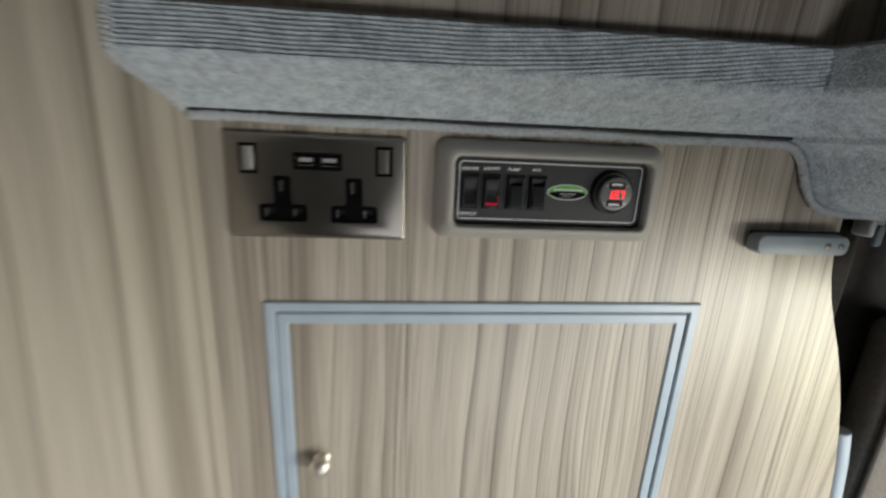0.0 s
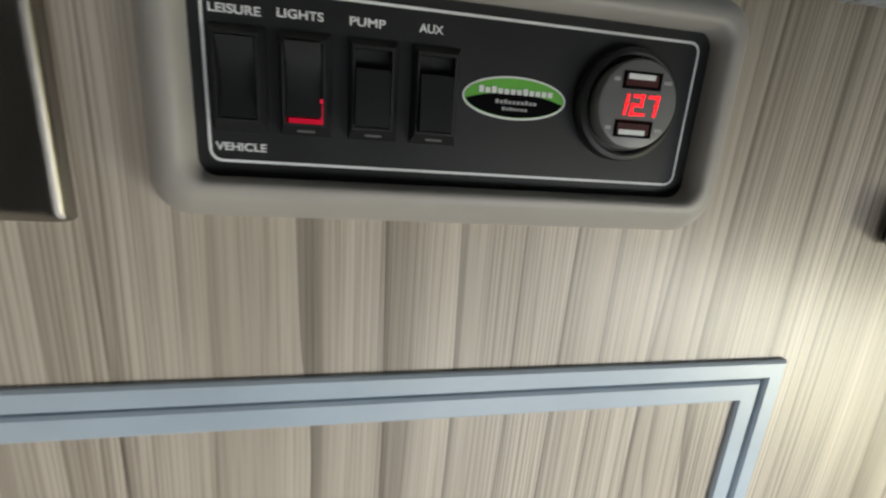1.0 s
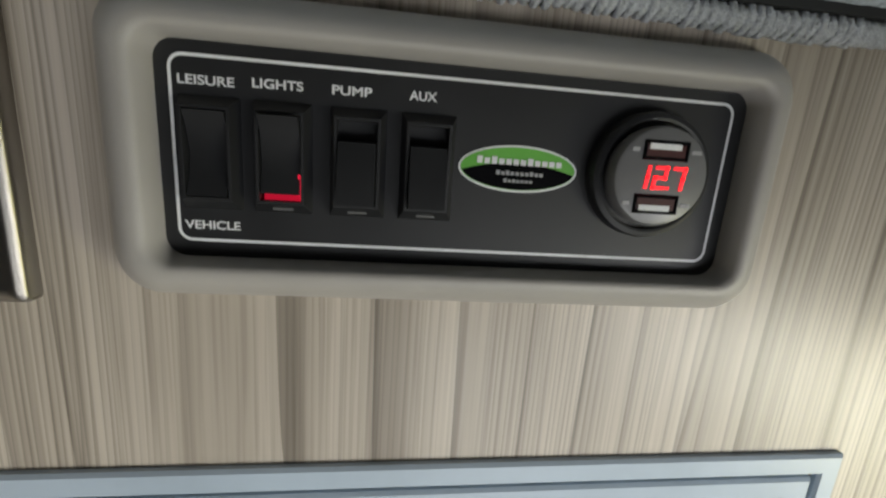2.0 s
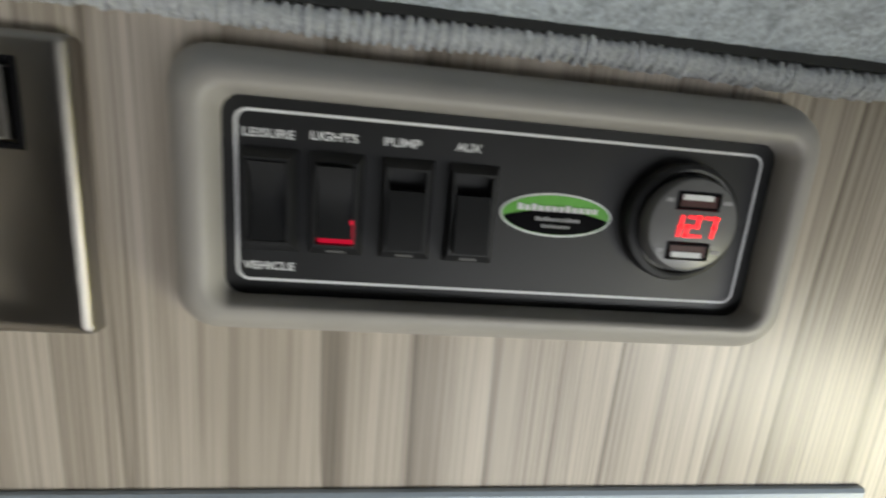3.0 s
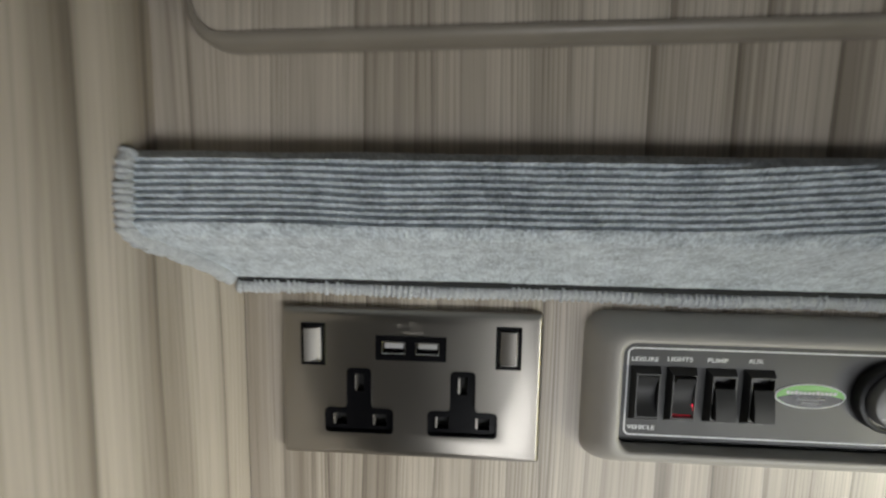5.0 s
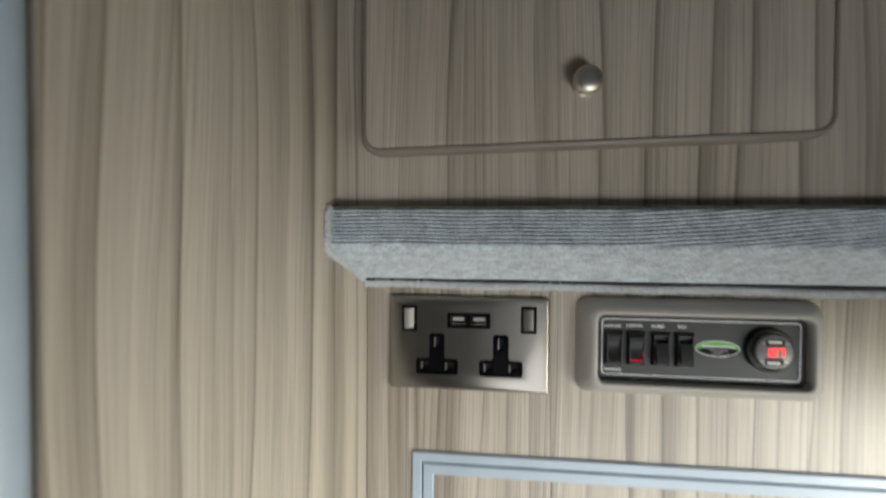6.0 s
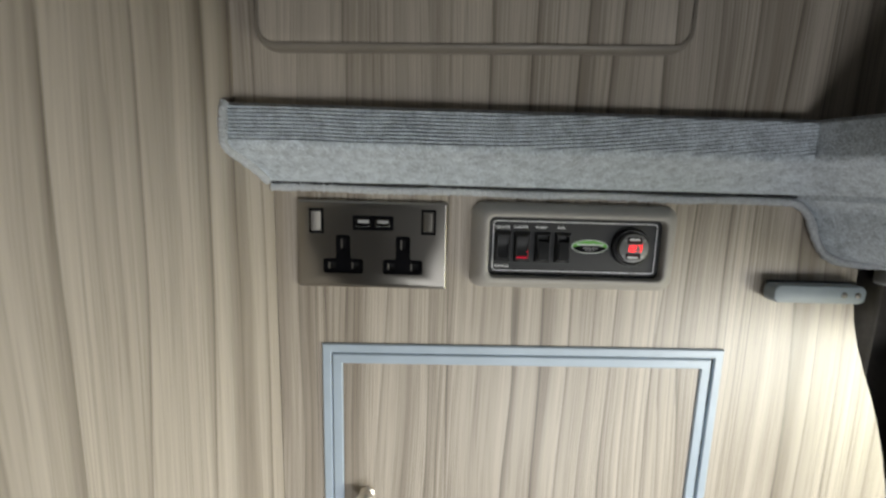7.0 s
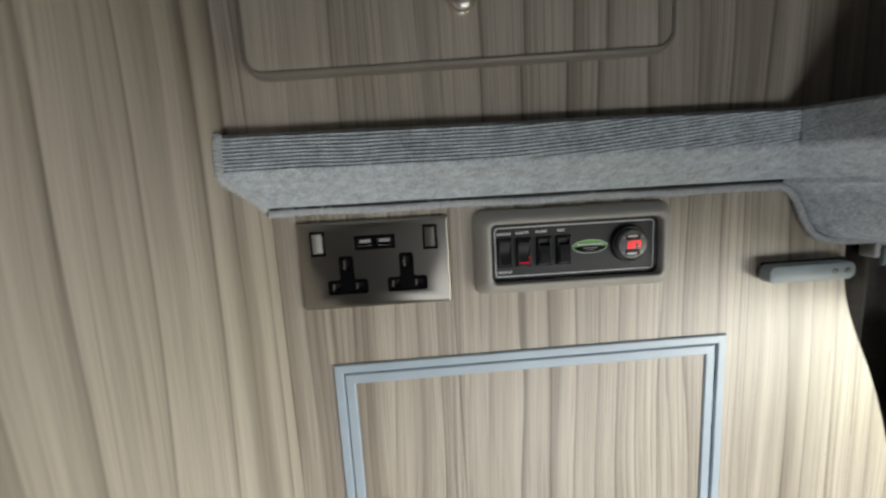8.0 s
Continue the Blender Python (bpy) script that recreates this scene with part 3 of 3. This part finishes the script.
ctl = thing("control_panel", (0.2715, 0.0, 0.954), "black leisure battery control panel in a taupe plastic surround", "control panel")
o = (0.1705, 0.3740, 0.9540, 1.0402)


def rin(dx, dz, r):
    return rrect(o[0] + dx, o[1] - dx, o[2] + dz, o[3] - dz, r, 8)


bez = [(rin(0, 0, 0.012), 0.0), (rin(0.0008, 0.0008, 0.012), -0.003), (rin(0.0024, 0.0022, 0.012), -0.0065), (rin(0.0046, 0.0042, 0.0115), -0.0102), (rin(0.0074, 0.0066, 0.0105), -0.0136), (rin(0.0105, 0.0090, 0.009), BY + 0.0008), (rin(0.0134, 0.0114, 0.008), BY), (rin(0.0150, 0.0126, 0.007), BY + 0.0003), (rin(0.0162, 0.0134, 0.0064), BY + 0.0014), (rin(0.0172, 0.0142, 0.0058), FY - 0.002), (rin(0.0178, 0.0146, 0.0054), FY + 0.002)]
part("surround", loft(bez, False, False), M_BEZEL, ctl, "taupe plastic surround", 50)
fo = rrect(0.1864, 0.3596, 0.9676, 1.0256, 0.005, 6)
face = part("face", loft([(fo, -0.001), (fo, FY)], True, True), M_FACE, ctl, "black satin face")


def line_ring(x0, x1, z0, z1, r, w, y):
    return loft([(rrect(x0, x1, z0, z1, r, 8), y), (rrect(x0 + w, x1 - w, z0 + w, z1 - w, r - w, 8), y)], False, False)


part("border_line", line_ring(0.1895, 0.3578, 0.9705, 1.0228, 0.004, 0.0009, FY - 0.0002), M_WHITE, face, "thin pale border line")
for word, x, z, w in (("LEISURE", 0.1993, 1.0160, 0.0148), ("LIGHTS", 0.2183, 1.0165, 0.0138), ("PUMP", 0.2387, 1.0165, 0.0112), ("AUX", 0.2590, 1.0168, 0.0080), ("VEHICLE", 0.1992, 0.9755, 0.0155)):
    letters("printed_word", word, x, z, FY - 0.0002, 0.0026, w, M_WHITE, face)


def boss(cx, style):
    """A raised switch body with a rocker: centred, pressed low (lit) or pressed at the top."""
    zc, h, w, up = 0.9962, 0.0158, 0.0081, 0.0045

    def rc(hw, hh):
        return [(cx - hw, zc - hh), (cx + hw, zc - hh), (cx + hw, zc + hh), (cx - hw, zc + hh)]
    sw = part("rocker_switch", loft([(rc(w, h), FY), (rc(w - 0.0016, h - 0.0030), FY - up), (rc(w - 0.0024, h - 0.0038), FY - up), (rc(w - 0.0024, h - 0.0038), FY - 0.0005)], False, True), M_FACE, face, "black rocker switch", 25)
    top = h - 0.0042
    prof = {"centre": [(-top, -0.0006), (-top * 0.55, 0.0016), (0, 0.0030), (top * 0.55, 0.0016), (top, -0.0006)],
            "low": [(-top + 0.0017, -0.0003), (-top * 0.4, 0.0010), (0, 0.0016), (top * 0.62, 0.0004), (top, -0.0022)],
            "high": [(-top, -0.0034), (-top * 0.5, -0.0030), (top * 0.1, -0.0018), (top * 0.52, -0.0005), (top * 0.56, 0.0040)]}[style]
    hw = w - 0.0028
    bm = bmesh.new()
    rows = [[bm.verts.new((x, yy, zc + z)) for x, yy in ((cx - hw, FY - 0.0006), (cx - hw, FY - up + d), (cx + hw, FY - up + d), (cx + hw, FY - 0.0006))] for z, d in prof]
    for a, b in zip(rows, rows[1:]):
        for k in range(3):
            bm.faces.new((a[k], a[k + 1], b[k + 1], b[k]))
    bm.faces.new(rows[0])
    bm.faces.new(rows[-1])
    part("rocker", bm, M_ROCKER, sw, "charcoal rocker", 30)
    if style != "centre":
        part("caption_bar", box(cx - 0.0026, cx + 0.0030, FY - 0.0026, FY - 0.0018, zc - h + 0.0010, zc - h + 0.0020), M_DIMPRINT, sw, "unreadable dim caption")
    if style == "low":
        zb = zc - h + 0.0038
        part("lamp", merge(box(cx - hw, cx + hw + 0.0003, FY - 0.0012, FY - 0.0004, zb - 0.0006, zb + 0.0016), box(cx + hw - 0.0006, cx + hw + 0.00035, FY - up + 0.0008, FY - 0.001, zb + 0.0017, zb + 0.0078)), M_REDLAMP, sw, "red light along the rocker")
    return sw


boss(0.2000, "centre")
boss(0.2196, "low")
boss(0.2408, "high")
boss(0.2612, "high")
# oval maker's badge, its writing as bars
bx, bz = 0.2895, 0.9978
badge = part("badge", loft([(ring(bx, bz, 0.0188, 0.0072, 48), FY), (ring(bx, bz, 0.0188, 0.0072, 48), FY - 0.0004)], False, True), M_WHITE, face, "oval green and black badge with a white rim")
part("badge_field", loft([(ring(bx, bz, 0.0181, 0.0065, 48), FY - 0.0004), (ring(bx, bz, 0.0181, 0.0065, 48), FY - 0.0006)], False, True), M_GREEN, badge, "green field")
low = [(bx + 0.0178 * math.cos(a), bz + 0.0064 * math.sin(a)) for a in [math.pi * (1.05 + 0.90 * i / 20) for i in range(21)]]
arc = [(bx + 0.0176 * (1 - 2 * i / 12), bz - 0.0010 + 0.0028 * (1 - (1 - 2 * i / 12) ** 2)) for i in range(1, 12)]
part("badge_base", loft([(low + arc, FY - 0.0006), (low + arc, FY - 0.0008)], False, True), M_BLACK, badge, "dark lower field")
for x0, x1, z, n, hh in ((-0.0132, 0.0140, 0.0021, 12, 0.0009), (-0.0070, 0.0082, -0.0014, 10, 0.00055), (-0.0045, 0.0050, -0.0037, 7, 0.00045)):
    step = (x1 - x0) / n
    for i in range(n):
        tall = 1.45 if i in (0, 2, 7) else 0.9
        part("badge_writing", box(bx + x0 + step * i, bx + x0 + step * (i + 0.72), FY - 0.0010, FY - 0.0008, bz + z - hh, bz + z + hh * tall), M_WHITE if z > 0 else M_GREYPRINT, badge)

# charging socket with voltmeter
M_REDDARK = plain("dark_red_plastic", (0.055, 0.012, 0.012), 0.4)
ux, uz = 0.3312, 0.9985
meter = part("charger_meter", turned([(0.0196, 0.0), (0.0196, 0.0030), (0.0190, 0.0042), (0.0176, 0.0048), (0.0168, 0.0046), (0.0164, 0.0030), (0.0162, 0.0030)], (ux, FY, uz), 48), M_FACE, face, "round charger with a lit voltmeter", 35)
part("dial", turned([(0.0152, 0.003), (0.0152, 0.0072), (0.0146, 0.0084), (0.0136, 0.0088), (0.0002, 0.0088)], (ux, FY, uz), 48), M_SMOKE, meter, "smoked grey dial", 35)
DY = FY - 0.0088
for dx, dz, tz in ((0.0, 0.0078, 0.0012), (-0.0006, -0.0082, -0.0012)):
    port = part("port", frame_ring(ux + dx - 0.0072, ux + dx + 0.0072, uz + dz - 0.0029, uz + dz + 0.0029, 0.0011, DY + 0.001, DY - 0.0006, 0.0003), M_BLACK, meter, "black charging port")
    part("port_well", box(ux + dx - 0.0066, ux + dx + 0.0066, DY - 0.0002, DY + 0.0005, uz + dz - 0.0024, uz + dz + 0.0024), M_REDDARK, port, "dark red port interior")
    part("port_tongue", box(ux + dx - 0.0055, ux + dx + 0.0045, DY - 0.0005, DY, uz + dz + tz - 0.0009, uz + dz + tz + 0.0009), M_WHITE, port, "white port tongue")
    part("rating", box(ux + dx + 0.0082, ux + dx + 0.0112, DY - 0.0002, DY, uz + dz - 0.0006, uz + dz + 0.0006), M_GREYPRINT, meter, "tiny unreadable rating")
    part("rating", box(ux + dx - 0.0106, ux + dx - 0.0084, DY - 0.0002, DY, uz + dz - 0.0006, uz + dz + 0.0006), M_GREYPRINT, meter, "tiny unreadable rating")


def digit(cx, cz, on):
    w, h, t = 0.0016, 0.0030, 0.0005
    seg = {"a": (-w, w, h, h), "g": (-w, w, 0, 0), "d": (-w, w, -h, -h), "f": (-w, -w, 0, h), "b": (w, w, 0, h), "e": (-w, -w, -h, 0), "c": (w, w, -h, 0)}
    bms = []
    for s in on:
        x0, x1, z0, z1 = seg[s]
        b = box(cx + x0 - t, cx + x1 + t, DY - 0.0003, DY, cz + z0 - t, cz + z1 + t)
        for v in b.verts:
            v.co.x += (v.co.z - cz) * 0.10
        bms.append(b)
    return merge(*bms)


for cx, on in ((-0.0062, "bc"), (-0.0006, "abged"), (0.0052, "abc")):
    part("lit_digit", digit(ux + cx, uz - 0.0002, on), M_RED, meter, "red lit digit")
part("lit_point", box(ux + 0.0018, ux + 0.0027, DY - 0.0003, DY, uz - 0.0036, uz - 0.0027), M_RED, meter, "red lit point")

# the print and switches sit a little inside the face
for child in face.children:
    child.location, child.scale = (-0.0016, 0.0, 0.0031), (0.957, 1.0, 0.950)

# ---- grey bracket with two screws ----
hd = thing("table_bracket", (0.515, 0.0, 0.957), "grey plastic table bracket with two screws on the wall", "bracket")
ho = rrect(0.4695, 0.5610, 0.9492, 0.9672, 0.0065, 6)
part("arm", plate(ho, -0.004, -0.0180, 0.0022), M_GREYPLASTIC, hd, "grey plastic arm")
for x in (0.5385, 0.5520):
    part("screw", turned([(0.0001, 0.0), (0.0030, 0.0), (0.0030, 0.0006), (0.0024, 0.0011), (0.0001, 0.0013)], (x, -0.0179, 0.9585), 16), M_SATIN, hd, "steel screw head")
# mount strip in near-black, drawn as the shadow round the arm
part("shadow_strip", box(0.4730, 0.5640, -0.0042, 0.0, 0.9530, 0.9690, 0.0013, 3), M_RUBBER, hd, "dark mount strip standing in for the shadow behind the arm")

# ---- beyond the wall's end ----
def folds(x0, x1, y, z0, z1, amp, waves, seed):
    bm = bmesh.new()
    n, rows = 48, []
    for j in range(9):
        z = z0 + (z1 - z0) * j / 8
        row = []
        for i in range(n + 1):
            f = i / n
            row.append(bm.verts.new((x0 + (x1 - x0) * f, y + amp * math.sin(2 * math.pi * waves * f + seed + 0.5 * math.sin(z * 5)) + amp * 0.5 * noise.noise(Vector((f * 6, z * 3, seed))), z)))
        rows.append(row)
    for a, b in zip(rows, rows[1:]):
        for i in range(n):
            bm.faces.new((a[i], a[i + 1], b[i + 1], b[i]))
    bmesh.ops.solidify(bm, geom=bm.faces[:], thickness=0.003)
    return bm


drape = thing("curtain", (0.75, 0.06, FLOOR), "dark brown fabric curtain hanging in folds", "curtain")
part("cloth", folds(0.52, 1.15, 0.06, FLOOR + 0.001, 1.10, 0.018, 9, 0.6), M_CURTAIN, drape, "", 80)
strip = thing("edge_strip", (0.69, 0.0, FLOOR), "pale grey-blue edging strip beside the wall's curved end", "edging")
part("strip_body", tube([(x + 0.010, 0.006, z) for x, z in edge_curve if z < 0.76], 0.009, 12), M_TRIM, strip)
seatback = thing("seat_back", (0.86, -0.02, FLOOR), "grey-brown fabric seat back beside the wall", "seat")
part("cushion", box(0.692, 0.95, 0.0, 0.052, FLOOR, 0.865, 0.02, 5), M_SEAT, seatback)
part("piping", tube([(0.700, 0.003, FLOOR + 0.02), (0.699, 0.002, 0.30), (0.699, 0.002, 0.60), (0.700, 0.002, 0.82), (0.706, 0.002, 0.846), (0.722, 0.002, 0.858), (0.800, 0.002, 0.860), (0.930, 0.002, 0.860)], 0.0035, 8), M_CURTAIN, seatback, "dark piping along the seam")
clip = thing("curtain_clip", (0.638, 0.03, 0.962), "small pale plastic clip on the dark curtain", "clip")
part("clip_body", box(0.630, 0.646, 0.024, 0.046, 0.958, 0.978, 0.004, 3), M_WHITE, clip)
part("clip_tongue", box(0.634, 0.642, 0.020, 0.026, 0.950, 0.972, 0.002, 2), M_GREYPLASTIC, clip, "grey plastic tongue")
